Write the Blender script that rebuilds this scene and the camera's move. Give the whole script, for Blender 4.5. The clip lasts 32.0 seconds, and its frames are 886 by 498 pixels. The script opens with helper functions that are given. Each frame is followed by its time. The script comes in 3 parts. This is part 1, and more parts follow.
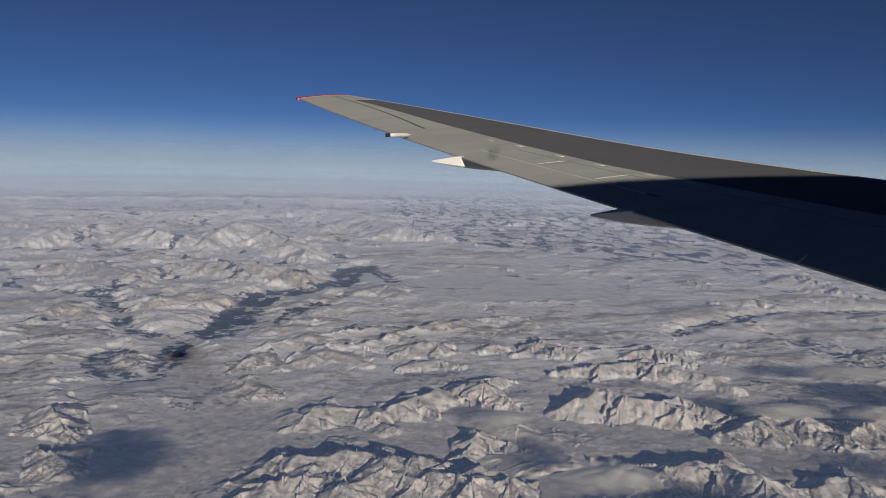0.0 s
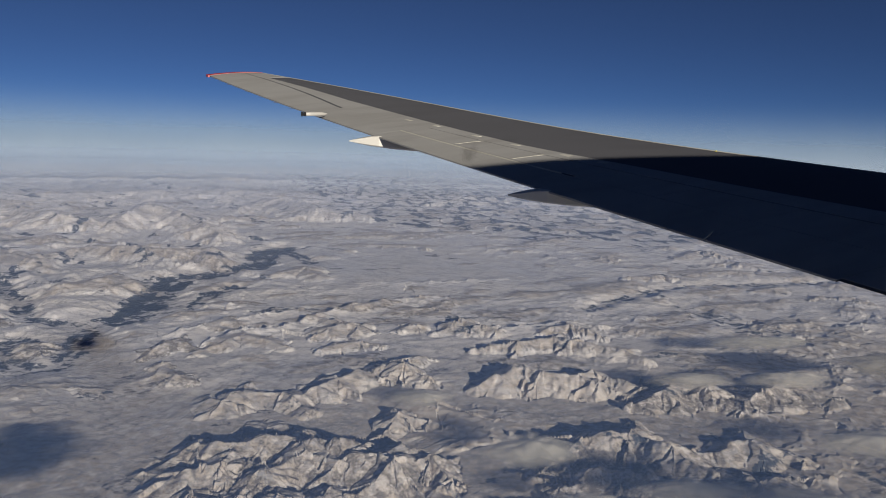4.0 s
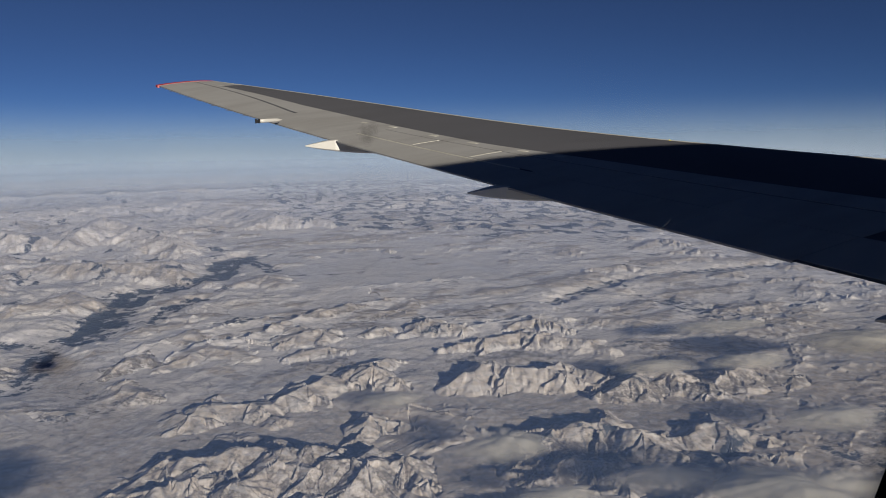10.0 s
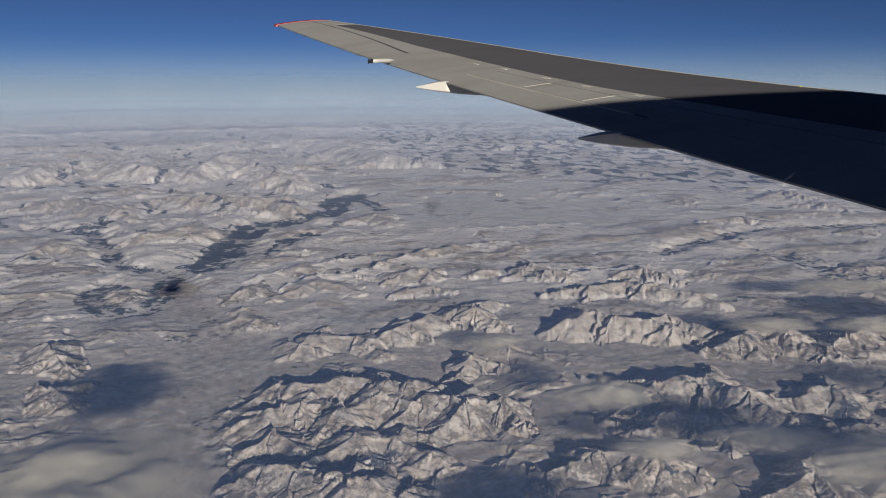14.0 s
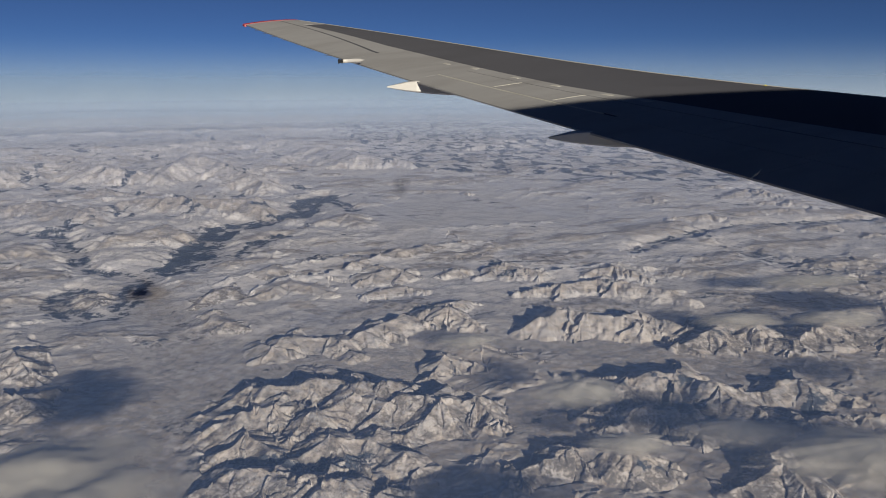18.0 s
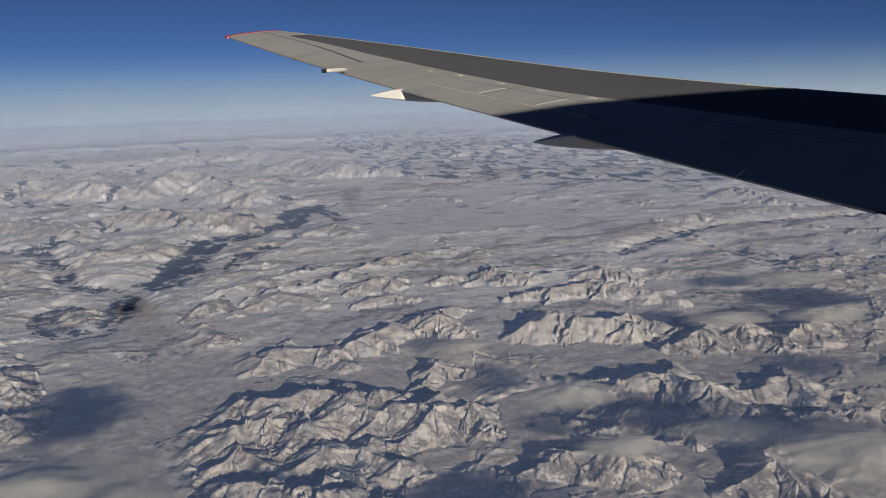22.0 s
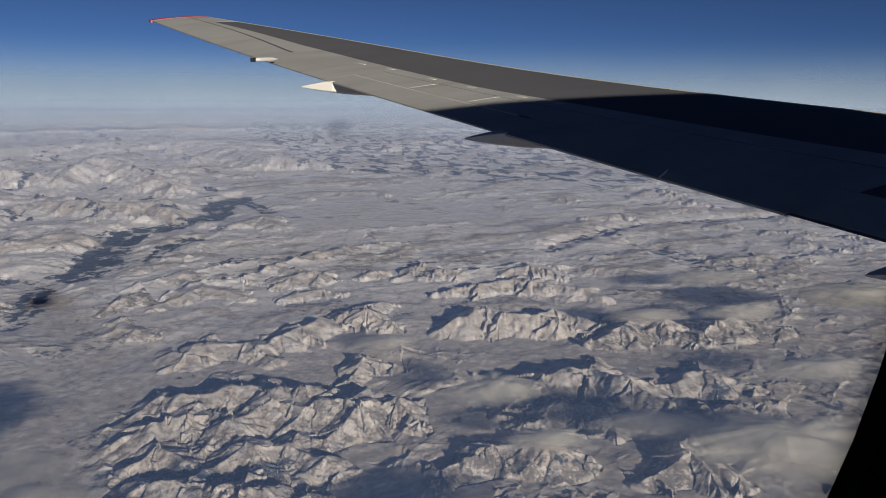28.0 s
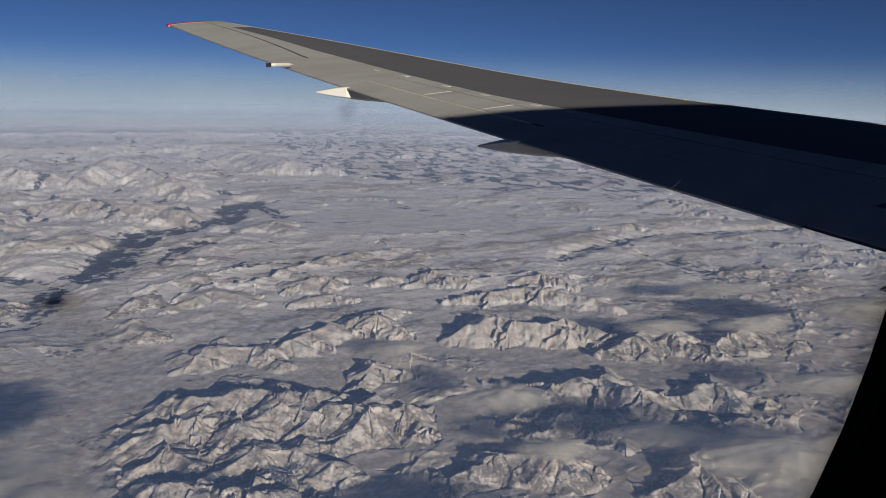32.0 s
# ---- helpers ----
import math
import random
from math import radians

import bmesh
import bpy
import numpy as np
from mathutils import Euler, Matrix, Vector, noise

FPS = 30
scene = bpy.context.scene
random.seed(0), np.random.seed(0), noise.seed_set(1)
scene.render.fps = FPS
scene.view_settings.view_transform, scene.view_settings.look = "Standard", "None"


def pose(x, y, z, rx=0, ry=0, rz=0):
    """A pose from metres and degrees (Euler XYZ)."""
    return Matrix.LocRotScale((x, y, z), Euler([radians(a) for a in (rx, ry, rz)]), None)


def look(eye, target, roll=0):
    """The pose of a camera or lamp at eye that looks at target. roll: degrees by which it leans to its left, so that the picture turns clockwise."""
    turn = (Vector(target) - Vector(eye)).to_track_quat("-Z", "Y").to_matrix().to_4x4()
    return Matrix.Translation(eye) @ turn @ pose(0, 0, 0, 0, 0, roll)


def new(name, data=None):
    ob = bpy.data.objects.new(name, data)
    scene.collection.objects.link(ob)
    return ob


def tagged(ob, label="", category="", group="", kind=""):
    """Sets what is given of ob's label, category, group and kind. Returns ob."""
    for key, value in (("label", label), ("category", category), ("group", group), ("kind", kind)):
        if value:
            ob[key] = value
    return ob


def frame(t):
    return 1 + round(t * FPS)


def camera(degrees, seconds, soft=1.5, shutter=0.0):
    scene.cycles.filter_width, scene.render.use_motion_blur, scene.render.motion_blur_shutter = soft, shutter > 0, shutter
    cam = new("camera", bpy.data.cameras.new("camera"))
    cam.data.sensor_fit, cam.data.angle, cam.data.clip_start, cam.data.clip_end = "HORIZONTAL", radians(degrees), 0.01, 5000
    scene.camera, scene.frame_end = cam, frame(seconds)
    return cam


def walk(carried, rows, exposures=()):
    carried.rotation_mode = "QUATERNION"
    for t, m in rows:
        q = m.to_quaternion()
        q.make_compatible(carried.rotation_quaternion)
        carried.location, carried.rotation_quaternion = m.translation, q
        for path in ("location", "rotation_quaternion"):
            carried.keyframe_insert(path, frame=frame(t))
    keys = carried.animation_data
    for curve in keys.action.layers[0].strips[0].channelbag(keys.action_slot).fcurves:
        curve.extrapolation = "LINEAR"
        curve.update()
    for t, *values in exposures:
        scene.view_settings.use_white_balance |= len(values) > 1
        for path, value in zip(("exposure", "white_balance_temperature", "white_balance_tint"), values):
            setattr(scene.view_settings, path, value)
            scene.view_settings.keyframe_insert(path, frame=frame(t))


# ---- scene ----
cam = camera(62.0, 32.0, soft=0.8)
# seconds, place, yaw, pitch, roll: held at a cabin window, turning towards the nose of the plane
PATH = (
    (0, -0.007, -0.033, 219.987, -10.20, -7.20, -1.59),
    (0.5, -0.008, -0.026, 219.987, -11.85, -7.19, -0.18),
    (1, -0.008, -0.017, 219.989, -13.48, -7.11, -0.77),
    (1.5, -0.008, -0.011, 219.989, -14.63, -7.34, -0.62),
    (2, -0.007, -0.006, 219.990, -15.02, -7.43, -1.38),
    (2.5, -0.008, -0.005, 219.990, -15.20, -7.66, -1.02),
    (4.5, -0.012, -0.003, 219.991, -17.20, -8.72, -1.51),
    (5, -0.010, -0.001, 219.990, -18.07, -8.34, -0.37),
    (5.5, -0.004, -0.000, 219.988, -18.59, -8.23, 0.21),
    (6, -0.001, 0.004, 219.987, -18.80, -8.30, 0.26),
    (6.5, 0.003, 0.004, 219.986, -19.06, -8.41, 0.59),
    (7, 0.003, 0.007, 219.986, -19.13, -8.64, 0.38),
    (7.5, 0.002, 0.006, 219.987, -19.33, -8.78, 0.29),
    (8, 0.000, 0.006, 219.987, -19.47, -8.81, 0.29),
    (8.5, 0.003, 0.005, 219.987, -19.56, -8.76, 0.58),
    (9, 0.004, 0.008, 219.987, -19.57, -8.71, 0.10),
    (9.5, 0.004, 0.010, 219.987, -19.60, -8.56, -0.27),
    (10, 0.004, 0.011, 219.987, -19.81, -8.51, 0.72),
    (10.5, 0.009, 0.010, 219.987, -19.65, -8.54, 0.67),
    (11, 0.009, 0.013, 219.988, -19.59, -8.55, 0.88),
    (11.5, 0.012, 0.017, 219.988, -19.33, -8.59, 1.73),
    (12, 0.012, 0.022, 219.990, -18.21, -8.75, 0.82),
    (12.5, 0.014, 0.022, 219.997, -15.96, -9.29, 0.86),
    (13, 0.014, 0.024, 220.005, -12.58, -11.32, 0.38),
    (13.5, 0.009, 0.018, 220.009, -11.72, -12.26, 0.17),
    (14, 0.010, 0.000, 220.011, -11.34, -12.89, -0.01),
    (14.5, 0.007, -0.001, 220.010, -11.37, -13.25, 0.05),
    (16.5, 0.006, -0.002, 220.010, -12.37, -13.01, -0.54),
    (17, 0.006, -0.001, 220.009, -12.99, -12.98, -0.62),
    (17.5, 0.008, -0.001, 220.008, -13.38, -12.91, -0.04),
    (18, 0.011, 0.002, 220.007, -13.56, -12.89, 0.11),
    (18.5, 0.012, -0.003, 220.007, -13.80, -12.74, -0.07),
    (19, 0.014, -0.004, 220.006, -14.15, -12.41, -0.00),
    (19.5, 0.014, 0.001, 220.007, -14.52, -12.25, 0.74),
    (20, 0.015, 0.007, 220.007, -14.51, -12.29, 0.87),
    (20.5, 0.014, 0.007, 220.007, -14.51, -12.27, 0.55),
    (21, 0.013, 0.011, 220.007, -14.77, -12.22, 1.09),
    (21.5, 0.015, 0.013, 220.007, -14.72, -12.26, 1.36),
    (22, 0.019, 0.011, 220.006, -14.75, -12.38, 1.45),
    (22.5, 0.016, 0.012, 220.006, -14.72, -12.68, 1.41),
    (23, 0.014, 0.010, 220.006, -14.73, -13.00, 1.14),
    (23.5, 0.015, 0.008, 220.006, -14.83, -13.40, 1.48),
    (24, 0.018, 0.005, 220.005, -14.99, -13.66, 1.52),
    (24.5, 0.017, 0.003, 220.003, -15.83, -13.75, 1.10),
    (25, 0.015, 0.008, 220.001, -18.12, -13.69, -0.31),
    (25.5, 0.019, 0.013, 219.998, -18.64, -13.23, -0.22),
    (27.5, 0.013, 0.012, 219.998, -19.57, -12.70, -0.87),
    (28, 0.009, 0.011, 219.996, -19.93, -12.77, -0.57),
    (28.5, 0.010, 0.008, 219.996, -19.96, -12.96, -1.09),
    (29, 0.012, 0.005, 219.995, -19.76, -13.14, -1.23),
    (29.5, 0.008, 0.006, 219.995, -19.56, -13.49, -1.23),
    (30, 0.007, 0.004, 219.994, -19.46, -13.81, -1.14),
    (30.5, 0.009, 0.004, 219.994, -19.45, -13.91, -1.18),
    (31, 0.010, 0.005, 219.993, -19.35, -13.75, -1.24),
    (31.5, 0.012, 0.002, 219.991, -19.14, -12.98, -1.23),
    (32, 0.008, 0.003, 219.992, -18.86, -12.23, -1.31),
)
walk(cam, [(t, pose(x, y, z, 90 + pitch, roll, yaw)) for t, x, y, z, yaw, pitch, roll in PATH])

# ---- light ----
EYE = 220.0          # height of the cabin window over the valley floor of the relief
SUN_AZ, SUN_EL = -10.0, 15.0   # the way the light goes, degrees right of straight out; height of the sun
scene.view_settings.exposure = 0.0
world = bpy.data.worlds.new("sky")
scene.world = world
world.use_nodes = True
wn = world.node_tree.nodes
sky = wn.new("ShaderNodeTexSky")
sky.sky_type = "NISHITA"
sky.sun_disc = False
sky.sun_elevation = radians(SUN_EL)
sky.sun_rotation = radians(180 + SUN_AZ)
sky.altitude = 9000
sky.air_density, sky.dust_density, sky.ozone_density = 1.0, 0.3, 6.0
wn["Background"].inputs[1].default_value = 0.045
tone = wn.new("ShaderNodeMix")
tone.data_type, tone.blend_type = "RGBA", "MULTIPLY"
tone.inputs[0].default_value = 1.0
tone.inputs[7].default_value = (1.30, 0.95, 0.86, 1)
world.node_tree.links.new(sky.outputs[0], tone.inputs[6])
world.node_tree.links.new(tone.outputs[2], wn["Background"].inputs[0])

sun_data = bpy.data.lights.new("sun", "SUN")
sun_data.energy, sun_data.angle, sun_data.color = 5.6, radians(0.55), (1.0, 0.91, 0.76)
sun = new("sun", sun_data)
SUN_WAY = Vector((math.sin(radians(SUN_AZ)), math.cos(radians(SUN_AZ)), -math.tan(radians(SUN_EL)))).normalized()
sun.matrix_world = look((0, 0, 400), Vector((0, 0, 400)) + SUN_WAY)


# ---- materials ----
def nodes_of(name):
    m = bpy.data.materials.new(name)
    m.use_nodes = True
    nt = m.node_tree
    return m, nt.nodes, nt.links, nt.nodes["Principled BSDF"]


def noise_tex(nd, lk, vec, scale, detail=4.0, rough=0.55):
    n = nd.new("ShaderNodeTexNoise")
    n.inputs["Scale"].default_value, n.inputs["Detail"].default_value, n.inputs["Roughness"].default_value = scale, detail, rough
    if vec is not None:
        lk.new(vec, n.inputs["Vector"])
    return n.outputs["Fac"]


def remap(nd, lk, src, a, b, c=0.0, d=1.0, smooth=True):
    n = nd.new("ShaderNodeMapRange")
    n.interpolation_type = "SMOOTHSTEP" if smooth else "LINEAR"
    for i, v in enumerate((a, b, c, d)):
        n.inputs[i + 1].default_value = v
    lk.new(src, n.inputs[0])
    return n.outputs[0]


def calc(nd, lk, op, a, b=None, clamp=False):
    n = nd.new("ShaderNodeMath")
    n.operation, n.use_clamp = op, clamp
    for i, v in enumerate((a, b)):
        if v is None:
            continue
        if isinstance(v, (int, float)):
            n.inputs[i].default_value = v
        else:
            lk.new(v, n.inputs[i])
    return n.outputs[0]


def mix_col(nd, lk, fac, a, b):
    n = nd.new("ShaderNodeMix")
    n.data_type = "RGBA"
    for sock, v in ((n.inputs[0], fac), (n.inputs[6], a), (n.inputs[7], b)):
        if isinstance(v, tuple):
            sock.default_value = (*v, 1)
        elif isinstance(v, (int, float)):
            sock.default_value = v
        else:
            lk.new(v, sock)
    return n.outputs[2]


def paint(name, col, rough=0.45, metal=0.0, vary=0.12, grime=(0.6, 0.58, 0.55), scale=1.2, streak=None, gloss=0.4):
    """Aircraft paint: broad fading, fine grain, streaks of grime that run along the airflow."""
    m, nd, lk, bs = nodes_of(name)
    pos = nd.new("ShaderNodeTexCoord").outputs["Object"]
    mp = nd.new("ShaderNodeMapping")
    mp.inputs["Scale"].default_value = streak or (1, 1, 1)
    lk.new(pos, mp.inputs[0])
    big = noise_tex(nd, lk, mp.outputs[0], scale, 3)
    fine = noise_tex(nd, lk, pos, 26, 5, 0.7)
    f = calc(nd, lk, "ADD", remap(nd, lk, big, 0.35, 0.75, 0, vary * 3), remap(nd, lk, fine, 0.4, 0.8, 0, vary))
    dirty = tuple(c * g for c, g in zip(col, grime))
    lk.new(mix_col(nd, lk, f, col, dirty), bs.inputs["Base Color"])
    lk.new(remap(nd, lk, fine, 0.3, 0.7, rough - 0.06, rough + 0.08), bs.inputs["Roughness"])
    bs.inputs["Metallic"].default_value = metal
    bs.inputs["Specular IOR Level"].default_value = gloss
    bp = nd.new("ShaderNodeBump")
    bp.inputs["Strength"].default_value, bp.inputs["Distance"].default_value = 0.08, 0.01
    lk.new(big, bp.inputs["Height"])
    lk.new(bp.outputs[0], bs.inputs["Normal"])
    return m


GREY = paint("wing_grey_paint", (0.33, 0.33, 0.335), 0.6, streak=(0.35, 1.6, 1), gloss=0.12)
LIGHT = paint("light_seal_paint", (0.50, 0.49, 0.45), 0.5)
DARK = paint("dark_grey_coating", (0.104, 0.106, 0.122), 0.7, vary=0.08, streak=(0.35, 1.6, 1), gloss=0.08)
WHITE = paint("white_paint", (0.54, 0.53, 0.51), 0.35, vary=0.05)
RED = paint("red_tip_paint", (0.42, 0.045, 0.05), 0.4, vary=0.05)
BLACK = paint("black_rubber", (0.02, 0.02, 0.022), 0.6, vary=0.05)
YELLOW = paint("yellow_paint", (0.75, 0.65, 0.08), 0.4, vary=0.04)
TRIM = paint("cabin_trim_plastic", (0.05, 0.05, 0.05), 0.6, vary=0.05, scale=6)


def snow_material():
    m, nd, lk, bs = nodes_of("snowy_ground")
    pos = nd.new("ShaderNodeTexCoord").outputs["Object"]
    at = nd.new("ShaderNodeAttribute")
    at.attribute_name = "cover"
    sep = nd.new("ShaderNodeSeparateColor")
    lk.new(at.outputs["Color"], sep.inputs[0])
    n_big = noise_tex(nd, lk, pos, 0.012, 5, 0.6)
    n_mid = noise_tex(nd, lk, pos, 0.11, 7, 0.68)
    n_fine = noise_tex(nd, lk, pos, 0.55, 5, 0.7)
    snow = mix_col(nd, lk, remap(nd, lk, n_big, 0.35, 0.7), (0.90, 0.84, 0.795), (0.84, 0.81, 0.82))
    snow = mix_col(nd, lk, remap(nd, lk, n_mid, 0.35, 0.75, 0, 0.25), snow, (0.60, 0.56, 0.53))
    snow = mix_col(nd, lk, remap(nd, lk, n_fine, 0.46, 0.72, 0, 0.45), snow, (0.42, 0.40, 0.39))
    # snow blown thin over dry grass and scree on the slopes, plus the darkened foreground
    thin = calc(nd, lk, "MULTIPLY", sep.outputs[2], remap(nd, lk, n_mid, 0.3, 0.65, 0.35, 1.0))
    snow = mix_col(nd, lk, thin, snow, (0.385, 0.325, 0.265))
    # thin creases: frozen brooks and wind-cut edges
    n_vein = noise_tex(nd, lk, pos, 0.022, 6, 0.62)
    vein = remap(nd, lk, calc(nd, lk, "ABSOLUTE", calc(nd, lk, "SUBTRACT", n_vein, 0.5)), 0.0, 0.022, 0.72, 0.0)
    snow = mix_col(nd, lk, vein, snow, (0.34, 0.33, 0.33))
    n_line = noise_tex(nd, lk, pos, 0.055, 4, 0.6)
    vein = remap(nd, lk, calc(nd, lk, "ABSOLUTE", calc(nd, lk, "SUBTRACT", n_line, 0.52)), 0.0, 0.022, 0.72, 0.0)
    snow = mix_col(nd, lk, vein, snow, (0.36, 0.36, 0.38))
    # gully hollows darkened in the snow colour, for the shade that gathers there
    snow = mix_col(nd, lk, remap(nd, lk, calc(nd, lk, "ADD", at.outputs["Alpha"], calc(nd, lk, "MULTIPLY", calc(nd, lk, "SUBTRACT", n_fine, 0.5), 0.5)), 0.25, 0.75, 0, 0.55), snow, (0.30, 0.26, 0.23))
    rock = mix_col(nd, lk, n_fine, (0.13, 0.12, 0.11), (0.29, 0.26, 0.235))
    wood = mix_col(nd, lk, n_fine, (0.05, 0.06, 0.08), (0.12, 0.135, 0.165))
    # bare rock where the snow has blown off, woods along the valleys and dark patches
    bare = calc(nd, lk, "ADD", sep.outputs[0], calc(nd, lk, "MULTIPLY", calc(nd, lk, "SUBTRACT", n_mid, 0.5), 2.0))
    bare = remap(nd, lk, calc(nd, lk, "ADD", bare, calc(nd, lk, "MULTIPLY", calc(nd, lk, "SUBTRACT", n_fine, 0.5), 2.2)), 0.46, 0.62)
    col = mix_col(nd, lk, bare, snow, rock)
    trees = calc(nd, lk, "ADD", sep.outputs[1], calc(nd, lk, "MULTIPLY", calc(nd, lk, "SUBTRACT", n_mid, 0.5), 1.7))
    trees = remap(nd, lk, calc(nd, lk, "ADD", trees, calc(nd, lk, "MULTIPLY", calc(nd, lk, "SUBTRACT", n_fine, 0.5), 1.0)), 0.38, 0.54)
    col = mix_col(nd, lk, trees, col, wood)
    lk.new(col, bs.inputs["Base Color"])
    bs.inputs["Roughness"].default_value = 0.85
    bs.inputs["Specular IOR Level"].default_value = 0.15
    bp = nd.new("ShaderNodeBump")
    bp.inputs["Strength"].default_value, bp.inputs["Distance"].default_value = 0.75, 0.6
    lk.new(calc(nd, lk, "ADD", n_mid, calc(nd, lk, "MULTIPLY", n_fine, 0.35)), bp.inputs["Height"])
    lk.new(bp.outputs[0], bs.inputs["Normal"])
    return m


def veil(name, col, alpha_of, facing=None):
    """Thin haze or cloud: part of the light passes straight on, the rest is scattered."""
    m = bpy.data.materials.new(name)
    m.use_nodes = True
    nd, lk = m.node_tree.nodes, m.node_tree.links
    nd.remove(nd["Principled BSDF"])
    dif, tra, see = nd.new("ShaderNodeBsdfDiffuse"), nd.new("ShaderNodeBsdfTranslucent"), nd.new("ShaderNodeBsdfTransparent")
    for b in (dif, tra):
        b.inputs["Color"].default_value = (*col, 1)
        if facing:
            # one fixed normal, meant to light the haze shells alike all round the horizon
            way = nd.new("ShaderNodeCombineXYZ")
            for i, v in enumerate(facing):
                way.inputs[i].default_value = v
            lk.new(way.outputs[0], b.inputs["Normal"])
    both, out = nd.new("ShaderNodeMixShader"), nd.new("ShaderNodeMixShader")
    both.inputs[0].default_value = 0.2
    lk.new(dif.outputs[0], both.inputs[1])
    lk.new(tra.outputs[0], both.inputs[2])
    lk.new(alpha_of(nd, lk), out.inputs[0])
    lk.new(see.outputs[0], out.inputs[1])
    lk.new(both.outputs[0], out.inputs[2])
    lk.new(out.outputs[0], nd["Material Output"].inputs[0])
    return m


# ---- helpers for meshes ----
def link_mesh(name, verts, faces, material, parent=None, label="", smooth=False):
    me = bpy.data.meshes.new(name)
    me.from_pydata([tuple(v) for v in verts], [], faces)
    me.materials.append(material)
    me.validate()
    bm = bmesh.new()
    bm.from_mesh(me)
    bmesh.ops.recalc_face_normals(bm, faces=bm.faces)
    bm.to_mesh(me)
    bm.free()
    if smooth:
        me.polygons.foreach_set("use_smooth", [True] * len(me.polygons))
    ob = new(name, me)
    if parent is not None:
        ob.parent = parent
    if label:
        tagged(ob, label)
    return ob


def tube(rings, close=True):
    """Faces and points of a skin over rings of equal length."""
    n = len(rings[0])
    verts = [p for r in rings for p in r]
    faces = []
    for i in range(len(rings) - 1):
        for j in range(n):
            k = (j + 1) % n
            faces.append((i * n + j, i * n + k, (i + 1) * n + k, (i + 1) * n + j))
    if close:
        faces.append(tuple(range(n))[::-1])
        faces.append(tuple((len(rings) - 1) * n + j for j in range(n)))
    return verts, faces


# ---- ground ----
rng = np.random.RandomState(7)
PERM = rng.permutation(256)
GRAD = np.stack([np.cos(np.arange(256) * 2.399963), np.sin(np.arange(256) * 2.399963)], 1)


def perlin(x, y):
    xi, yi = np.floor(x).astype(np.int64), np.floor(y).astype(np.int64)
    fx, fy = x - xi, y - yi
    u, v = fx * fx * fx * (fx * (fx * 6 - 15) + 10), fy * fy * fy * (fy * (fy * 6 - 15) + 10)

    def g(ix, iy, dx, dy):
        h = PERM[(PERM[ix & 255] + iy) & 255]
        return GRAD[h, 0] * dx + GRAD[h, 1] * dy
    a = g(xi, yi, fx, fy) * (1 - u) + g(xi + 1, yi, fx - 1, fy) * u
    b = g(xi, yi + 1, fx, fy - 1) * (1 - u) + g(xi + 1, yi + 1, fx - 1, fy - 1) * u
    return (a * (1 - v) + b * v) * 1.45


def fbm(x, y, octaves=4, gain=0.5):
    s, amp, tot = 0.0, 1.0, 0.0
    for i in range(octaves):
        s = s + amp * perlin(x + 17.3 * i, y - 9.1 * i)
        tot += amp
        x, y, amp = x * 2.03, y * 2.03, amp * gain
    return s / tot


def ridged(x, y, octaves=4, gain=0.5):
    """Sharp crests near 1, hollows near 0."""
    s, amp, tot, w = 0.0, 1.0, 0.0, 1.0
    for i in range(octaves):
        n = (1 - np.abs(perlin(x + 31.7 * i, y + 5.3 * i))) ** 2 * w
        s, tot = s + amp * n, tot + amp
        w = np.clip(n * 1.6, 0, 1)
        x, y, amp = x * 2.07, y * 2.07, amp * gain
    return s / tot


def near_line(x, y, pts):
    """Distance to a broken line."""
    best = np.full(x.shape, 1e9)
    for (ax, ay), (bx, by) in zip(pts[:-1], pts[1:]):
        dx, dy = bx - ax, by - ay
        t = np.clip(((x - ax) * dx + (y - ay) * dy) / (dx * dx + dy * dy + 1e-9), 0, 1)
        best = np.minimum(best, np.hypot(x - ax - t * dx, y - ay - t * dy))
    return best


def step(v, a, b):
    t = np.clip((v - a) / (b - a), 0, 1)
    return t * t * (3 - 2 * t)


